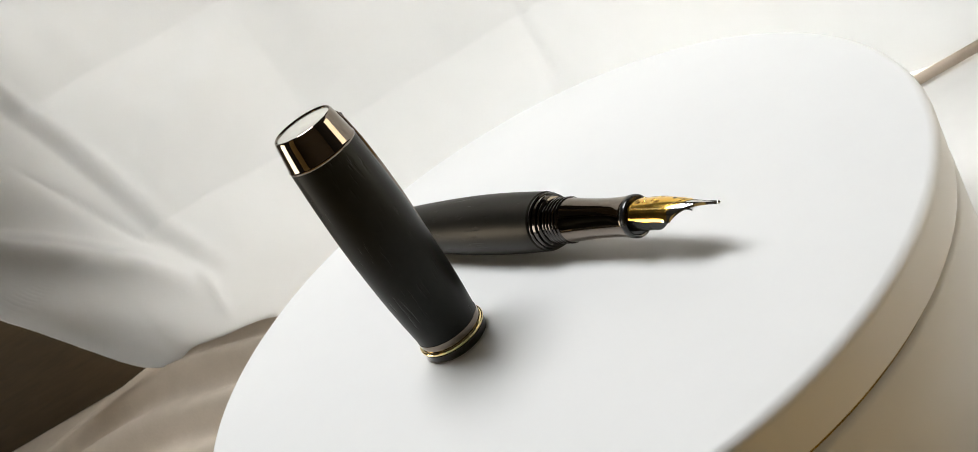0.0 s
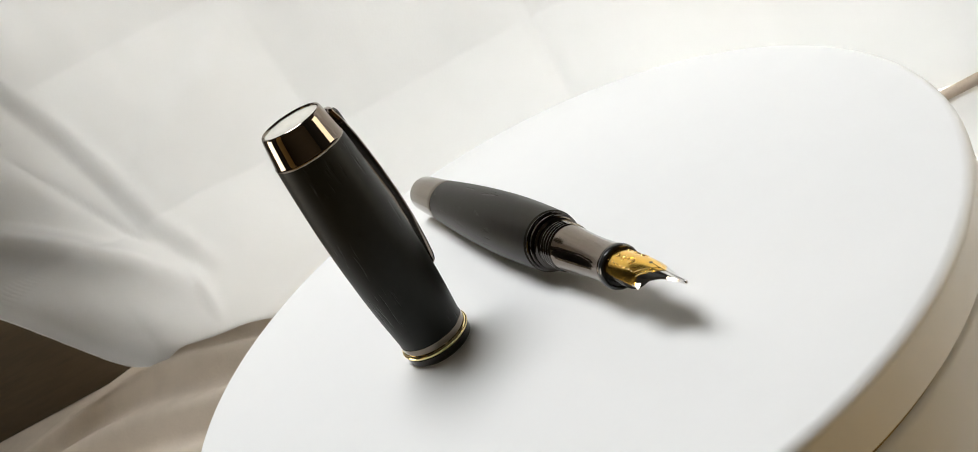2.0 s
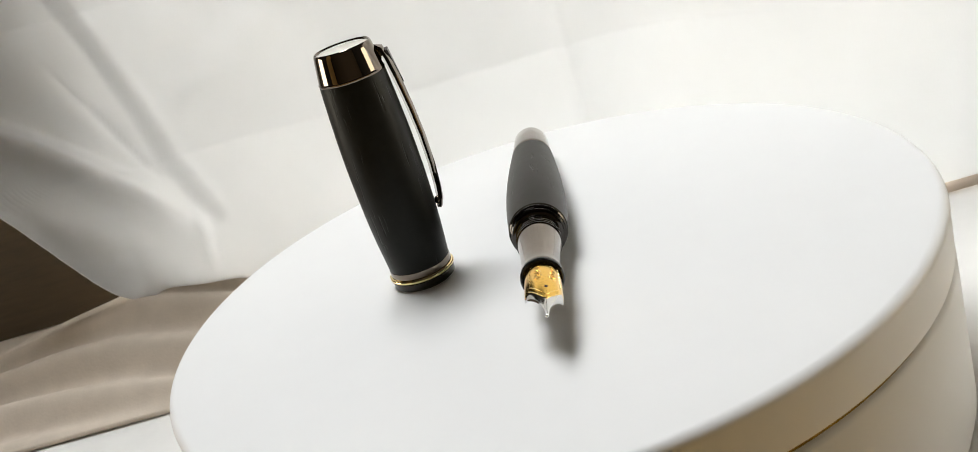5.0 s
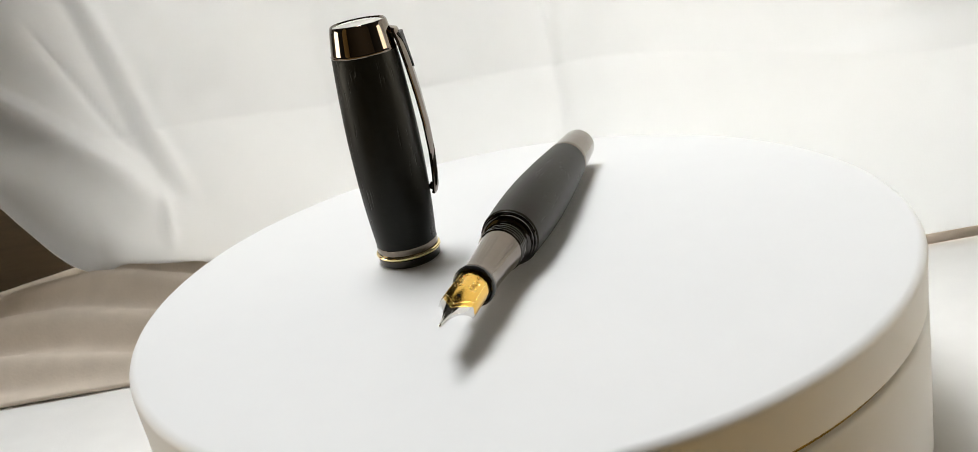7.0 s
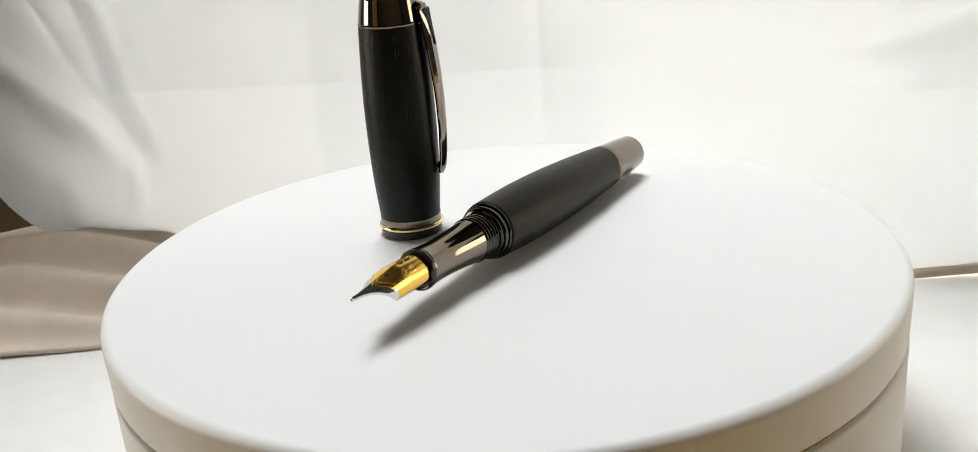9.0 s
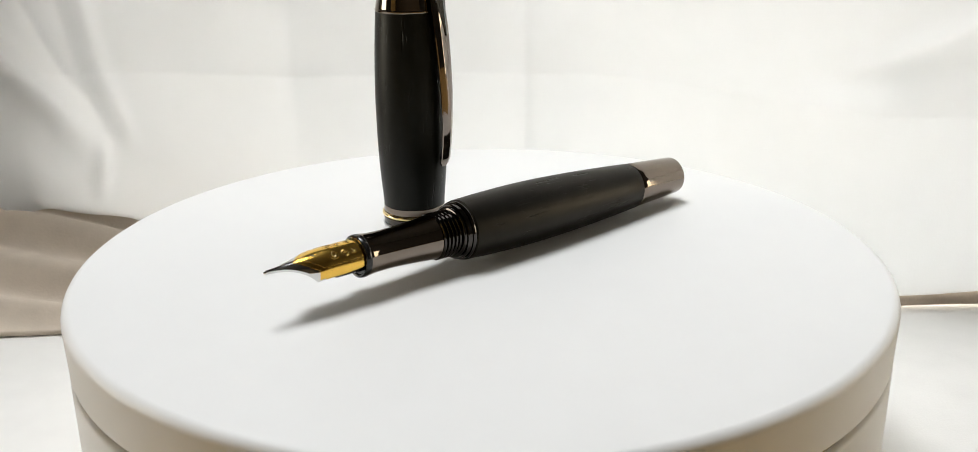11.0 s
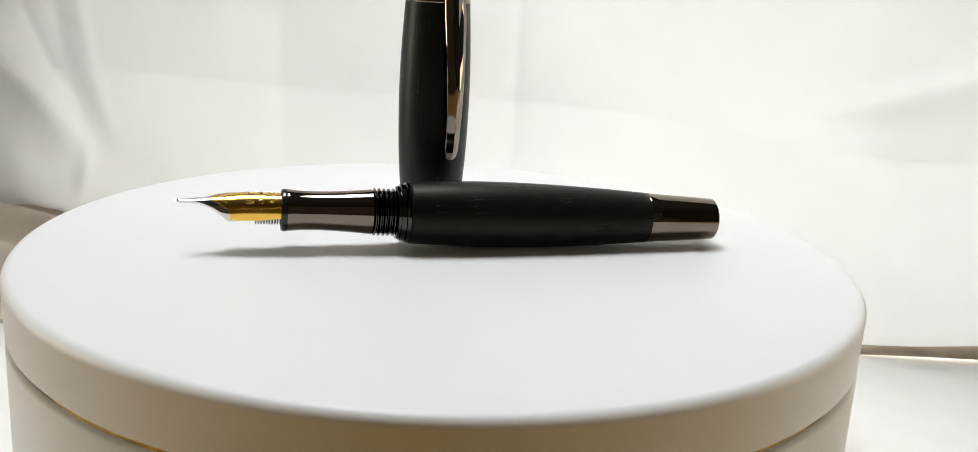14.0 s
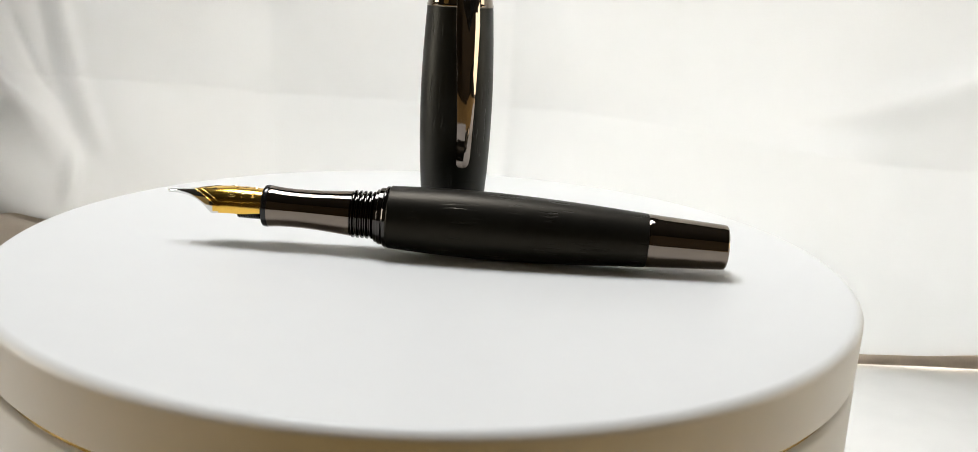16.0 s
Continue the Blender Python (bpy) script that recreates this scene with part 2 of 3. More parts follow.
# ---- the cloths ----
def sheet_mesh(nu, nv, place, thickness):
    """A thin cloth, two sided: place(u, v) for u, v in 0..1."""
    front = np.array([[place(i / nu, j / nv) for j in range(nv + 1)] for i in range(nu + 1)], float)
    du, dv = np.gradient(front, axis=0), np.gradient(front, axis=1)
    nrm = np.cross(du, dv)
    nrm /= np.linalg.norm(nrm, axis=2, keepdims=True) + 1e-12
    back = front - nrm * thickness
    bm = bmesh.new()
    a = [[bm.verts.new(p) for p in row] for row in front]
    b = [[bm.verts.new(p) for p in row] for row in back]
    for i in range(nu):
        for j in range(nv):
            bm.faces.new((a[i][j], a[i+1][j], a[i+1][j+1], a[i][j+1]))
            bm.faces.new((b[i][j], b[i][j+1], b[i+1][j+1], b[i+1][j]))
    for i in range(nu):
        bm.faces.new((a[i][0], b[i][0], b[i+1][0], a[i+1][0]))
        bm.faces.new((a[i][nv], a[i+1][nv], b[i+1][nv], b[i][nv]))
    for j in range(nv):
        bm.faces.new((a[0][j], a[0][j+1], b[0][j+1], b[0][j]))
        bm.faces.new((a[nu][j], b[nu][j], b[nu][j+1], a[nu][j+1]))
    return bm


def table_cloth_place(u, v):
    x = -0.60 + 1.2 * u
    y = -0.095 + 0.365 * v
    soft = 0.0012 * noise.noise((x * 14, y * 22, 0.3)) * step(0.115, 0.15, math.hypot(x, y))
    return (x, y, TABLE + soft)


tagged(part("table_cloth", sheet_mesh(160, 100, table_cloth_place, 0.0012), CLOTH),
       "white cotton cloth spread over the table", "cloth")


def bunched_cloth_place(u, v):
    """Soft folds that climb from the table towards the hung sheet."""
    x = -0.55 + 0.49 * u
    y = 0.080 + 0.125 * v - 0.02 * step(-0.13, -0.07, x) * (1 - v)
    end = step(-0.085, -0.135, x)
    crest = -0.0360 - 0.15 * max(0, -0.17 - x) - 0.17 * max(0, x + 0.158)
    rise = (crest - TABLE) * step(0.078, 0.150, y) - 0.028 * step(0.153, 0.190, y)
    s = (y - 0.087 + 0.06 * (x + 0.15)) / 0.021 + 0.5 * noise.noise((x * 8, 1.2, 0.4))
    folds = 0.0030 * math.sin(2 * math.pi * s) * step(0.080, 0.092, y) * (1 - step(0.135, 0.155, y))
    folds += 0.0016 * noise.noise((x * 20, y * 70, 0.7))
    edge = 0.0022 * (1 - math.exp(-(v / 0.05)))
    return (x, y, TABLE + 0.0018 + max(0.0006 * noise.noise((x * 30, y * 40, 0.2)), end * (rise + folds + edge)) + 0.001 * v)


tagged(part("blanket", sheet_mesh(150, 110, bunched_cloth_place, 0.0015), TAUPE, sharp=170),
       "taupe cloth bunched in folds on the table cloth", "blanket")


def hem(x):
    """Height of the lower edge of the hung sheet: it lifts at the far corner."""
    lifted = max(0.0, -0.165 - x)
    near = min(lifted, 0.075)
    return TABLE + 0.0016 + 0.0204 * step(-0.158, -0.168, x) + 0.35 * near + 23 * near * near + 0.4 * (lifted - near)


def backdrop_place(u, v):
    q = 2 * u - 1
    x = 0.26 * q + (0.06 if q > 0 else 0.14) * q ** 7
    z0 = hem(x)
    z = z0 + (max(0.175, z0 + 0.03) - z0) * v ** 1.5
    y = 0.150 - 0.067 * step(0.045, 0.145, x) - 0.05 * step(0.20, 0.33, x) + 0.02 * step(-0.2, -0.5, x)
    y += 0.10 * max(0, z - 0.05) * 0.25
    # the sheet sweeps in towards its foot
    y -= 0.010 * math.exp(-(z - z0) / 0.010) * step(-0.150, -0.18, x)
    # a crease that runs down to the foot, sharp on one side
    up = step(-0.016, 0.004, z)
    ridge = (x + 0.1335) + 0.27 * z - 0.9 * max(0, z - 0.02) * max(0, 0.09 - z)
    y -= 0.0034 * up * math.exp(-(math.sqrt(ridge * ridge + 4e-7) - 0.0006) / (0.0050 if ridge > 0 else 0.012))
    y += 0.0016 * up * math.exp(-((ridge - 0.0065) / 0.0035) ** 2)
    # a branch of it higher up
    branch = (x + 0.149) + 0.55 * (z - 0.030)
    y -= 0.0022 * math.exp(-abs(branch) / 0.004) * step(0.008, 0.018, z) * (1 - step(0.050, 0.075, z))
    # slanting fold from the far edge: it overhangs, with a hollow and a swelling under it
    w = step(-0.134, -0.158, x)
    q = z - 0.010 + 0.75 * (x + 0.1397)
    y -= 0.0026 * w * math.exp(-((q - 0.004) / (0.014 if q > 0.004 else 0.007)) ** 2)
    y += 0.0058 * w * math.exp(-((q + 0.011) / 0.008) ** 2)
    y -= 0.0020 * w * math.exp(-((q + 0.030) / 0.011) ** 2)
    # the far part of the sheet hangs plumb
    y -= 0.03 * max(0, z + 0.005) * step(-0.135, -0.215, x)
    # short upright crease near the foot
    y += 0.0028 * math.exp(-((x + 0.1365 - 0.15 * (z + 0.018)) / 0.0028) ** 2 - ((z + 0.018) / 0.010) ** 2)
    # ironed creases: upright and level, where the cloth changes its slope
    y -= 0.0026 * math.exp(-abs(x - 0.026) / 0.024) + 0.0008 * math.exp(-((x - 0.026) / 0.003) ** 2)
    y -= 0.0050 * math.exp(-abs(z - 0.016 + 0.03 * x) / 0.020)
    y -= 0.0040 * math.exp(-abs(z - 0.075 + 0.05 * x) / 0.02) + 0.0015 * math.exp(-abs(x + 0.062) / 0.016)
    y += 0.0060 * math.exp(-(((x - 0.19) * 0.35 - (z - 0.045)) / 0.007) ** 2) * step(0.1, 0.15, x)
    # broad waves
    y += 0.008 * noise.noise((x * 9 + 3.1, z * 6, 1.7)) + 0.0030 * noise.noise((x * 24, z * 19 + 2, 5.2)) + 0.0007 * noise.noise((x * 70, z * 60, 3.3))
    y += 0.0022 * math.exp(-(((x + 0.100) * 0.5 - (z - 0.052)) / 0.009) ** 2) * step(-0.135, -0.12, x) * (1 - step(-0.085, -0.06, x))
    return (x, y, z)


tagged(part("backdrop_sheet", sheet_mesh(420, 260, backdrop_place, 0.0008), SHEET, sharp=170),
       "white cotton sheet hung as a backdrop, creased and folded", "sheet")


def make_gap_panel():
    """Dark panel added behind the sheet: darkens the lifted corner's gap, blocks light."""
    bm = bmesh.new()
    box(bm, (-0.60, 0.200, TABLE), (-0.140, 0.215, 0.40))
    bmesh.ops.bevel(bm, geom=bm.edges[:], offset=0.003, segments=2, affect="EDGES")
    tagged(part("gap_panel", bm, GAP_DARK), "dark brown panel added behind the sheet to fill the gap and block light", "board")


make_gap_panel()


def make_hem_roll():
    """Brown cloth roll added under the hem: gives its shadow line, stops light leaking."""
    def place(u, v):
        x = 0.105 + 0.215 * u
        a = math.pi * v
        y0 = 0.0800 - 0.05 * step(0.20, 0.33, x)
        r = (0.0017 + 0.0026 * step(0.16, 0.24, x)) * (1 + 0.15 * noise.noise((x * 25, 0.5, 2.0)))
        return (x, y0 - 1.5 * r * math.cos(a) - 0.001, TABLE + 0.0012 + 1.35 * r * math.sin(a))
    tagged(part("hem_roll", sheet_mesh(80, 14, place, 0.0008), HEM_BROWN), "brown cloth roll added as the shadow line under the hem of the sheet", "blanket")


make_hem_roll()


# ---- the turntable ----
def make_turntable():
    tt = tagged(new("turntable"), "round white plastic turntable with a brass strip", "turntable")
    R, seam = 0.1, -0.0148
    edge = [(TOP - 0.0023 + 0.0023 * math.sin(a), R - 0.0023 + 0.0023 * math.cos(a)) for a in np.linspace(math.pi / 2, 0, 13)]
    lid = part("rotating_disc", lathe([(TOP, 0), (TOP, 0.03), (TOP, 0.07), (TOP, 0.09)] + edge + [(seam + 0.0012, R - 0.0003), (seam + 0.0004, R - 0.001), (seam + 0.0004, 0.09)], 220), WHITE, tt,
               "smooth matt white rotating disc")
    part("brass_strip", lathe([(seam + 0.0004, 0.0), (seam + 0.0004, 0.0983), (seam - 0.0008, 0.0983), (seam - 0.0008, 0)], 200), BRASS, tt, "thin brass strip in the joint")
    b0, s2 = TABLE + 0.0012, seam - 0.0008
    part("base", lathe([(s2, 0), (s2, 0.0985), (s2 - 0.0004, 0.0993), (s2 - 0.0012, 0.0998), (b0 + 0.004, 0.0996), (b0 + 0.001, 0.0988), (b0, 0.097), (b0, 0)], 200), WHITE, tt, "white plastic drum base")
    return tt, lid


turntable, disc = make_turntable()


# ---- the pen ----
def make_nib(pen):
    """Two-tone nib: a curved shell that tapers to the tip. Its origin is the mouth of the grip."""
    L, half = 0.0231, 0.0062
    nu, nv = 60, 36
    shoulder = 0.0120

    def width(s):
        """Half the arc across the nib."""
        if s < shoulder:
            return half - 0.0006 * step(0.006, 0.0, s)
        q = (s - shoulder) / (L - shoulder)
        return half * (0.85 * (1 - q) ** 2.6 + 0.15 * (1 - q) ** 1.1) + 0.0003

    def surf(s, k, lift=0.0):
        """k from -1 to 1 across."""
        rad = 0.0042 - 0.0024 * step(0.0105, 0.021, s)
        a = k * width(s) / rad
        crest = 0.0040 - 0.0016 * step(0.007, L, s)
        return Vector((s, (rad + lift) * math.sin(a), crest - rad + (rad + lift) * math.cos(a)))

    def is_gold(s, k):
        return s < 0.0170 - 0.0053 * min(1, k * width(s) / 0.0044)

    bm = bmesh.new()
    top, low = [], []
    for i in range(nu + 1):
        s = -0.004 + (L + 0.004) * i / nu
        t = 0.00045 + 0.0002 * step(0.01, L, s)
        top.append([bm.verts.new(surf(s, 2 * j / nv - 1)) for j in range(nv + 1)])
        low.append([bm.verts.new(surf(s, 2 * j / nv - 1) - Vector((0, 0, t))) for j in range(nv + 1)])
    for i in range(nu):
        s = -0.004 + (L + 0.004) * (i + 0.5) / nu
        for j in range(nv):
            k = abs(2 * (j + 0.5) / nv - 1)
            gold = is_gold(s, k)
            f = bm.faces.new((top[i][j], top[i+1][j], top[i+1][j+1], top[i][j+1]))
            f.material_index = 0 if gold else 1
            g = bm.faces.new((low[i][j], low[i][j+1], low[i+1][j+1], low[i+1][j]))
            g.material_index = 1
        for a, b in ((0, 0), (nv, nv)):
            f = bm.faces.new((top[i][a], low[i][a], low[i+1][a], top[i+1][a]))
            f.material_index = 0 if s < 0.0106 else 1
    bm.faces.new([top[nu][j] for j in range(nv + 1)] + [low[nu][j] for j in range(nv, -1, -1)]).material_index = 1
    nib = part("nib", bm, [GOLD, RHODIUM], pen, "gold nib with bright rhodium-plated tines", sharp=50)
    nib.matrix_basis = pose(0.0295, 0, 0, -21, 0, 0)
    # tipping
    bm = bmesh.new()
    bmesh.ops.create_uvsphere(bm, u_segments=16, v_segments=10, radius=0.00042)
    bmesh.ops.transform(bm, matrix=Matrix.Translation(surf(L, 0) + Vector((0.0001, 0, -0.0004))) @ Matrix.Diagonal((1.3, 1, 1.1, 1)), verts=bm.verts)
    part("tipping", bm, IRIDIUM, nib)
    # breather hole and slit
    bm = bmesh.new()
    c = surf(0.0120, 0, 0.00003)
    ring = [bm.verts.new(surf(0.0120 + 0.00042 * math.cos(a), 0.00042 * math.sin(a) / width(0.0120), 0.00004)) for a in np.linspace(0, 2 * math.pi, 24, endpoint=False)]
    bm.faces.new(ring)
    part("breather_hole", bm, BLACK_RESIN, nib)
    bm = bmesh.new()
    pts = [surf(s, 0, 0.00001) for s in np.linspace(0.0115, L - 0.0002, 30)]
    tube(bm, pts, 0.00005, 5)
    part("slit", bm, BLACK_RESIN, nib)
    # raised V border and scrollwork
    bm = bmesh.new()
    for sgn in (-1, 1):
        for inset in (0.0, 0.0009):
            pts = []
            for q in np.linspace(0, 1, 16):
                s = 0.0168 - inset * 1.7 - q * (0.0054 - inset * 0.6)
                pts.append(surf(s, sgn * q * (0.0043 - inset * 0.5) / width(s), 0.00002))
            tube(bm, pts, 0.00009, 5)
        tube(bm, [surf(0.0100 - q * 0.0100, sgn * (0.60 + 0.02 * math.sin(q * 40)), 0.00002) for q in np.linspace(0, 1, 40)], 0.00009, 5)
        for cs, ck, r0, turns in ((0.0074, 0.24, 0.0012, 1.6), (0.0048, 0.30, 0.0010, -1.5), (0.0024, 0.26, 0.0008, 1.4)):
            w = width(cs)
            tube(bm, [surf(cs + r0 * (1 - 0.75 * q) * math.cos(6.283 * turns * q), sgn * (ck + r0 * (1 - 0.75 * q) * math.sin(6.283 * turns * q) / w), 0.00002) for q in np.linspace(0, 1, 26)], 0.00009, 5)
    part("engraving", bm, GOLD_LINE, nib, "raised scrollwork and border lines")
    # feed with fins under the nib
    bm = lathe([(-0.004, 0), (-0.004, 0.0026), (0.007, 0.0026), (0.0090, 0.0020), (0.0115, 0.0008), (0.0120, 0)], 28, "x")
    for v in bm.verts:
        v.co.z = min(v.co.z * 0.75, 0.0017) + 0.0006
    feed = part("feed", bm, BLACK_RESIN, pen, "black finned ink feed")
    feed.matrix_basis = pose(0.0295, 0, 0, -21, 0, 0)
    fin = None
    for i in range(10):
        if fin is None:
            bm = lathe([(-0.00014, 0), (-0.00016, 0.0039), (0.00016, 0.0039), (0.00014, 0)], 24, "x")
            for v in bm.verts:
                v.co.z = min(v.co.z * 0.95, 0.0006) + 0.0004
            fin = part("fin", bm, BLACK_RESIN, feed)
            f = fin
        else:
            f = new("fin", fin.data)
            f.parent = feed
        f.matrix_basis = pose(0.0004 + i * 0.00062, 0, 0)
    return nib


def make_pen():
    """The pen without its cap. X runs to the nib; the origin is the front edge of the barrel."""
    pen = tagged(new("fountain_pen"), "uncapped black ebony fountain pen lying on the turntable", "fountain pen")
    barrel = smooth_curve([(-0.0613, 0.0063), (-0.05, 0.00705), (-0.037, 0.00770), (-0.022, 0.00805), (-0.010, 0.00785), (-0.0006, 0.00745)], 60)
    part("barrel", lathe([(-0.0613, 0), (-0.0613, 0.0061)] + barrel + [(-0.0003, 0.0072), (-0.0003, 0)], 120, "x"), EBONY, pen, "matt black turned ebony barrel")
    part("barrel_ring", lathe([(-0.0003, 0), (-0.0003, 0.0071), (0.0000, 0.00725), (0.0004, 0.00725), (0.0007, 0.0070), (0.0007, 0.0066), (0.0007, 0)], 96, "x"), BLACK_METAL, pen, "black chrome ring")
    part("collar", lathe([(0.0007, 0), (0.0007, 0.0066), (0.0009, 0.0068), (0.0018, 0.0068), (0.0020, 0.0066), (0.0020, 0.0063), (0.0027, 0.0063), (0.0029, 0.0060), (0.0029, 0)], 96, "x"), BLACK_METAL, pen, "polished stepped black chrome collar")
    thread = [(0.0029, 0)]
    for k in range(5):
        x = 0.0030 + k * 0.00112
        thread += [(x, 0.0051), (x + 0.00035, 0.0057), (x + 0.0006, 0.0057), (x + 0.00095, 0.0051)]
    part("thread", lathe(thread + [(0.0087, 0.0051), (0.0087, 0)], 80, "x"), BLACK_METAL, pen, "black screw thread")
    grip = smooth_curve([(0.0086, 0.0054), (0.013, 0.00502), (0.018, 0.00472), (0.023, 0.00462), (0.0262, 0.00474), (0.0282, 0.00495)], 40)
    section = part("section", lathe([(0.0086, 0), (0.0086, 0.0053)] + grip + [(0.0284, 0.0049), (0.0284, 0)], 96, "x"), GUNMETAL, pen, "waisted polished gunmetal grip")
    part("section_lip", lathe([(0.0283, 0), (0.0283, 0.0049), (0.0286, 0.00502), (0.0292, 0.00502), (0.0296, 0.0049), (0.0298, 0.0046), (0.0297, 0.0043), (0.0293, 0.0041), (0.0292, 0)], 96, "x"), BLACK_RESIN, section, "black rounded lip at the mouth of the grip")
    make_nib(pen)
    tail = part("end_cap", lathe([(-0.0613, 0), (-0.0614, 0.0061), (-0.0618, 0.00625), (-0.0640, 0.00612), (-0.0718, 0.00572), (-0.0790, 0.00532), (-0.0797, 0.00520), (-0.0800, 0.0049), (-0.0800, 0)], 96, "x"), GUNMETAL, pen, "tapered polished gunmetal end piece")
    return pen


def make_cap():
    """The cap, standing on its open end; the clip points along +X."""
    cap = tagged(new("pen_cap"), "black ebony pen cap standing upright on the turntable", "pen cap")
    part("base_band", lathe([(0.0003, 0.0068), (0.0, 0.0074), (0.0, 0.0080), (0.0004, 0.0084), (0.0021, 0.0085), (0.0023, 0.0083), (0.0023, 0.0068)], 96, closed=True), BLACK_METAL, cap, "dark chrome band round the open end")
    ring = [(0.0029 + 0.0006 * math.sin(a), 0.0083 + 0.0006 * math.cos(a)) for a in np.linspace(0, 2 * math.pi, 14, endpoint=False)]
    part("gold_ring", lathe(ring, 96, closed=True), PALE_GOLD, cap, "thin polished gold ring")
    part("middle_band", lathe([(0.0030, 0.0070), (0.0034, 0.0083), (0.0036, 0.0084), (0.0052, 0.0083), (0.0054, 0.0081), (0.0054, 0.0070)], 96, closed=True), GUNMETAL, cap, "gunmetal band")
    body = smooth_curve([(0.0053, 0.0082), (0.015, 0.00895), (0.027, 0.00938), (0.036, 0.00942), (0.047, 0.00908), (0.0574, 0.0085)], 60)
    part("body", lathe([(0.0053, 0.0070)] + body + [(0.0574, 0.0)], 128), EBONY_CAP, cap, "matt black turned ebony body")
    top = part("top_ring", lathe([(0.0573, 0), (0.0572, 0.0085), (0.0574, 0.00862), (0.0577, 0.00862), (0.0579, 0.00846), (0.0582, 0.0084), (0.0636, 0.00758), (0.0645, 0.0074), (0.0649, 0.0072), (0.0650, 0.0070), (0.0648, 0.0068), (0.0643, 0.0067), (0.0643, 0)], 96), GUNMETAL, cap, "polished tapered gunmetal ring")
    part("top_disc", lathe([(0.0640, 0), (0.0640, 0.0067), (0.0646, 0.0066), (0.0649, 0.0054), (0.0651, 0.003), (0.0652, 0)], 64), PEARL, top, "pale polished disc set in the top")
    # clip: a faceted blade, wide at the head, with a ridge down its middle
    path = [(0.0606, 0.0080, 0.0014, 0.0003), (0.0624, 0.0087, 0.0021, 0.0006), (0.0618, 0.0095, 0.0026, 0.0010), (0.0590, 0.0102, 0.0029, 0.0015), (0.0535, 0.0110, 0.0030, 0.0019),
            (0.0500, 0.0114, 0.0029, 0.0021), (0.0450, 0.0119, 0.0027, 0.0021), (0.0370, 0.0124, 0.0024, 0.0020), (0.0290, 0.0124, 0.0021, 0.0018), (0.0230, 0.0120, 0.0019, 0.0016),
            (0.0195, 0.0116, 0.0018, 0.0012), (0.0178, 0.0112, 0.0016, 0.0006), (0.0170, 0.0108, 0.0010, 0.0001)]
    bm = bmesh.new()
    rows = []
    for i, (z, x, w, rg) in enumerate(path):
        w = w * 1.02
        facet = 0.0001 + 0.23 * w * min(1.0, rg / 0.0012)
        a, b = path[max(i - 1, 0)], path[min(i + 1, len(path) - 1)]
        d = Vector((b[1] - a[1], 0, b[0] - a[0])).normalized()
        out = Vector((-d.z, 0, d.x))
        c = Vector((x - 0.0006, 0, z))
        side = Vector((0, 1, 0))
        half_section = [(0.82, -0.0008), (1.0, -0.0003), (0.97, 0.0), (0.55, facet)]
        section = [(-k, o) for k, o in half_section] + [(0.0, facet + 0.00025)] + [(k, o) for k, o in half_section[::-1]]
        rows.append([bm.verts.new(c + side * (w * k) + out * o) for k, o in section])
    n = len(rows[0])
    for p, q in zip(rows, rows[1:]):
        for k in range(n):
            bm.faces.new((p[k], p[(k + 1) % n], q[(k + 1) % n], q[k]))
    bm.faces.new(rows[0][::-1]), bm.faces.new(rows[-1])
    spin = Matrix.Rotation(radians(-1.0), 4, "Z")
    bmesh.ops.transform(bm, matrix=spin, verts=bm.verts)
    clip = part("clip", bm, CLIP_METAL, cap, "slender faceted gunmetal clip", sharp=22)
    bm = bmesh.new()
    box(bm, (0.0068, -0.0016, 0.0590), (0.0090, 0.0016, 0.0616))
    bmesh.ops.bevel(bm, geom=bm.edges[:], offset=0.0006, segments=2, affect="EDGES")
    bmesh.ops.transform(bm, matrix=spin, verts=bm.verts)
    part("clip_mount", bm, BLACK_METAL, clip, "black clip mount")
    # black wedge let into the head of the clip
    bm = bmesh.new()
    corners = [(0.0102, 0.0021, 0.0608), (0.0108, 0.0, 0.0612), (0.0102, -0.0021, 0.0608), (0.01195, 0.0, 0.0515)]
    fr = [bm.verts.new(p) for p in corners]
    bk = [bm.verts.new((x - 0.0009, y, z)) for x, y, z in corners]
    for tri in ((0, 1, 3), (1, 2, 3)):
        bm.faces.new([fr[k] for k in tri]), bm.faces.new([bk[k] for k in tri[::-1]])
    for k, j in ((0, 1), (1, 2), (2, 3), (3, 0)):
        bm.faces.new((fr[k], bk[k], bk[j], fr[j]))
    bmesh.ops.transform(bm, matrix=spin, verts=bm.verts)
    part("clip_inlay", bm, BLACK_RESIN, clip, "black wedge in the head of the clip", smooth=False)
    bm = bmesh.new()
    bmesh.ops.create_uvsphere(bm, u_segments=16, v_segments=10, radius=0.0012)
    bmesh.ops.transform(bm, matrix=Matrix.Translation((0.0103, 0, 0.0190)), verts=bm.verts)
    bmesh.ops.transform(bm, matrix=spin, verts=bm.verts)
    part("clip_foot", bm, GUNMETAL, clip)
    return cap


pen = make_pen()
cap = make_cap()
RATE = -8.604       # degrees a second


def turn(t):
    return pose(0, 0, 0, 0, 0, RATE * t)


PEN_AT = pose(0.00903, -0.00542, 0.00762, 0, 0, -48.42) @ pose(0, 0, 0, 0, -1.48, 0)
CAP_AT = pose(-0.02396, -0.01874, TOP, 0, 0, 60.0)


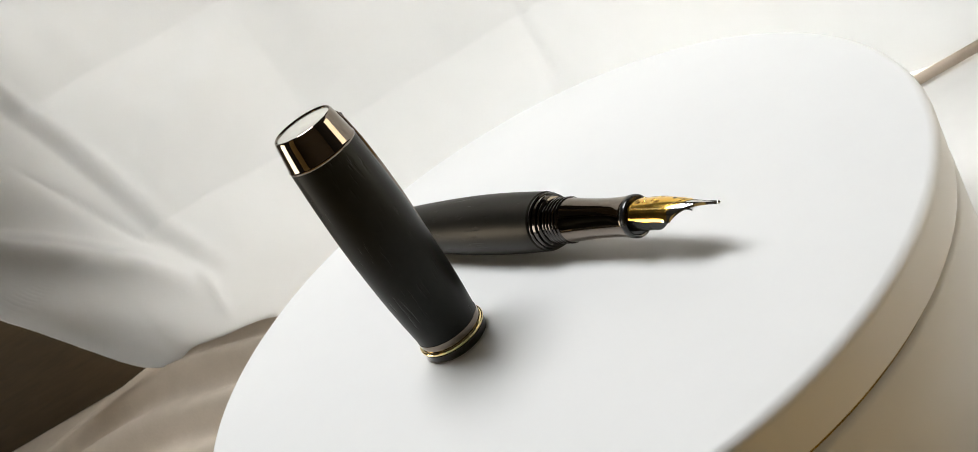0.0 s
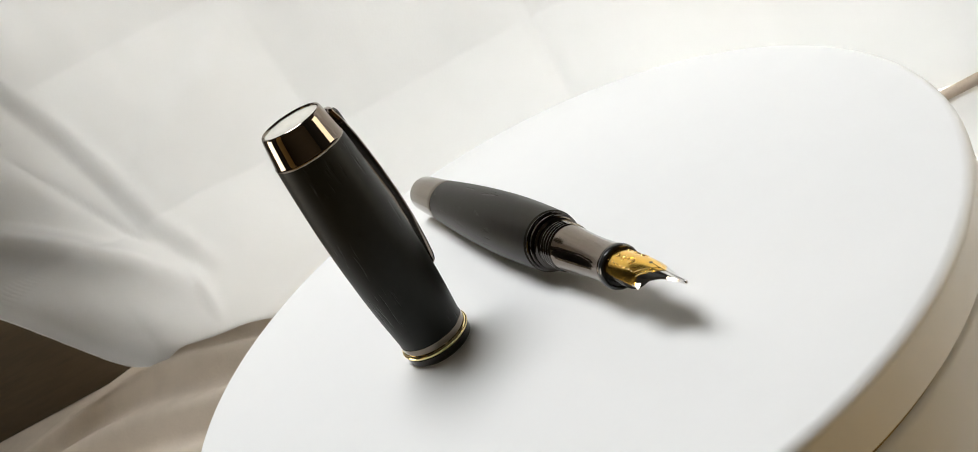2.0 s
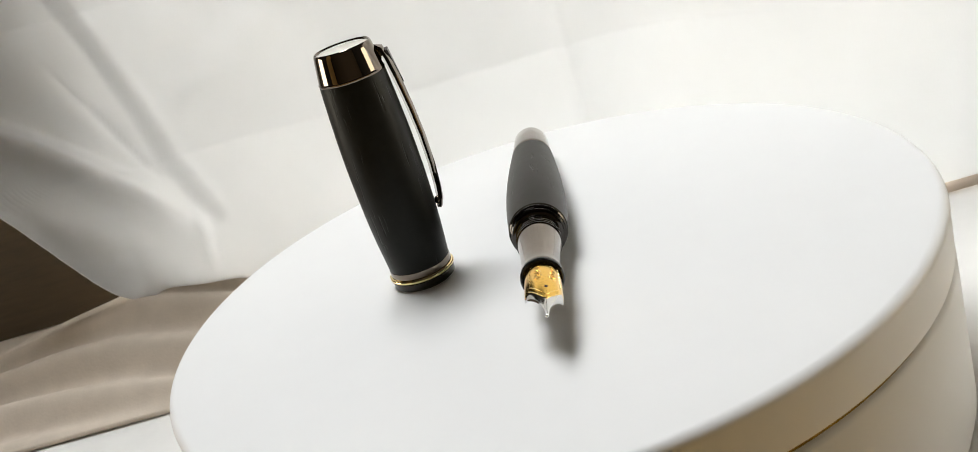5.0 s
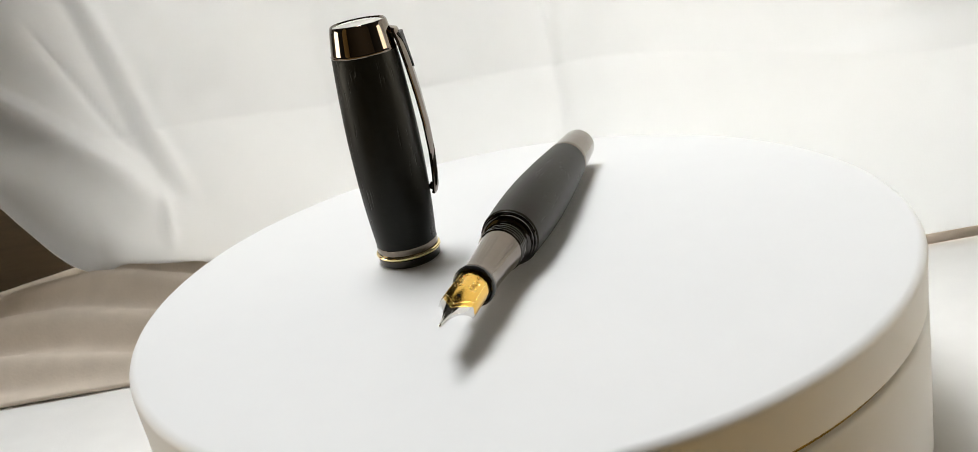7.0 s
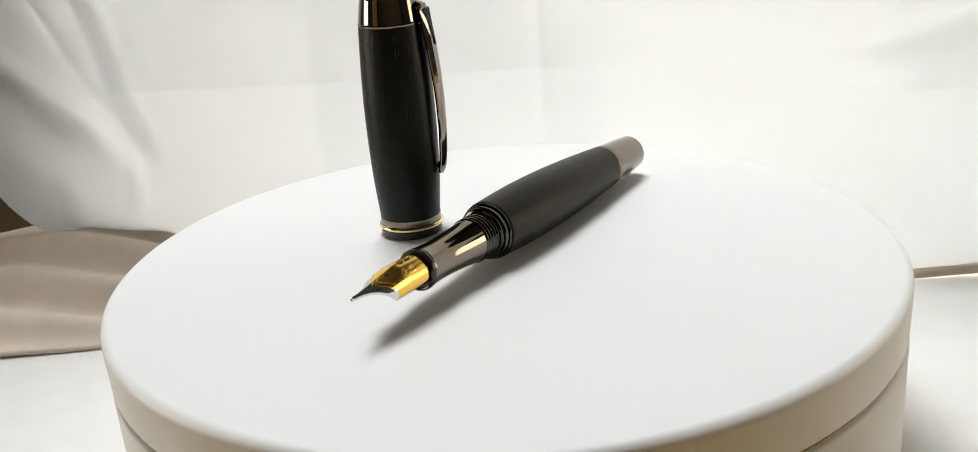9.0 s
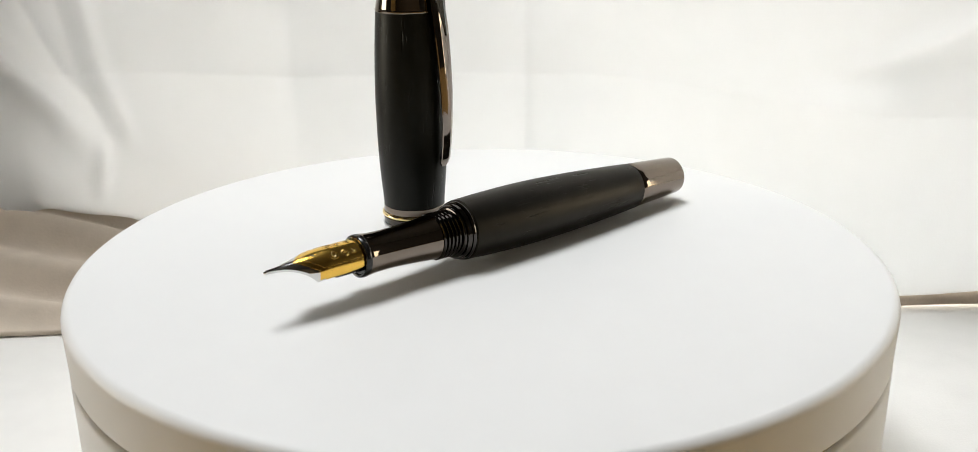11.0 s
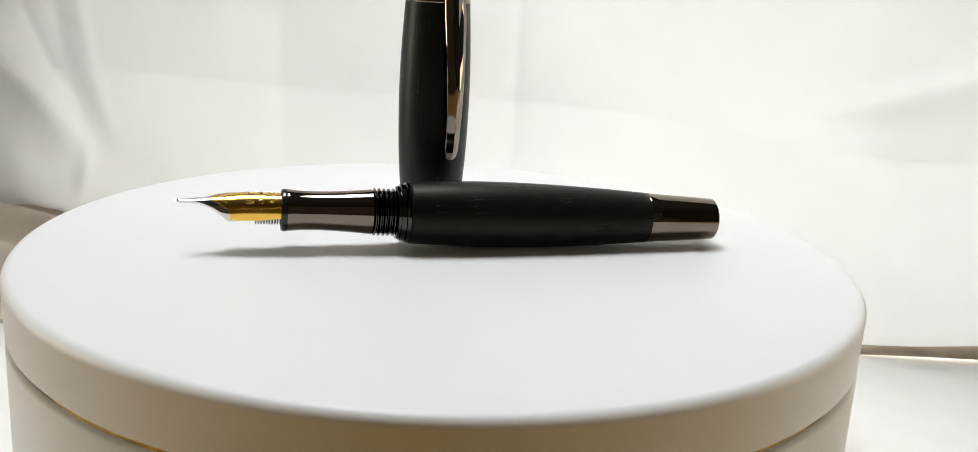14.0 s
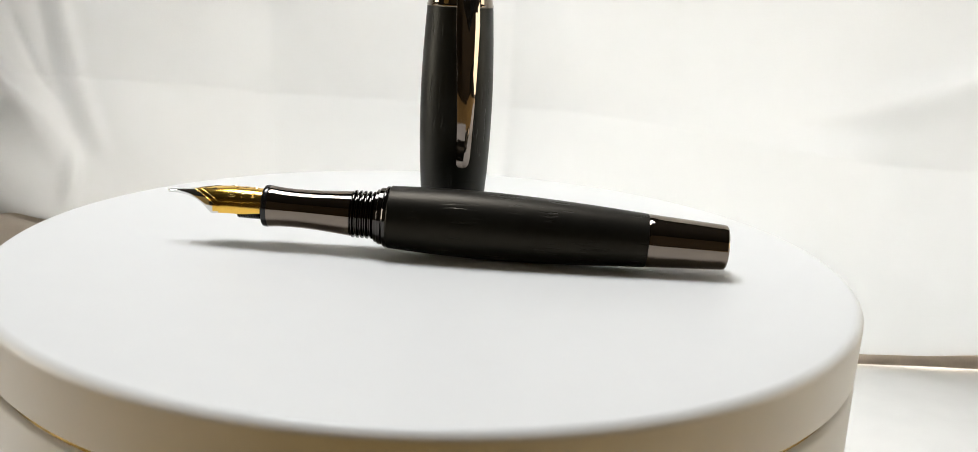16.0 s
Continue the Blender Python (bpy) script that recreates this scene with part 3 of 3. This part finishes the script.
def motions():
    steps = [i * 0.25 for i in range(65)]
    walk(pen, [(t, turn(t) @ PEN_AT) for t in steps])
    walk(cap, [(t, turn(t) @ CAP_AT) for t in steps])
    walk(disc, [(t, turn(t)) for t in steps])


motions()
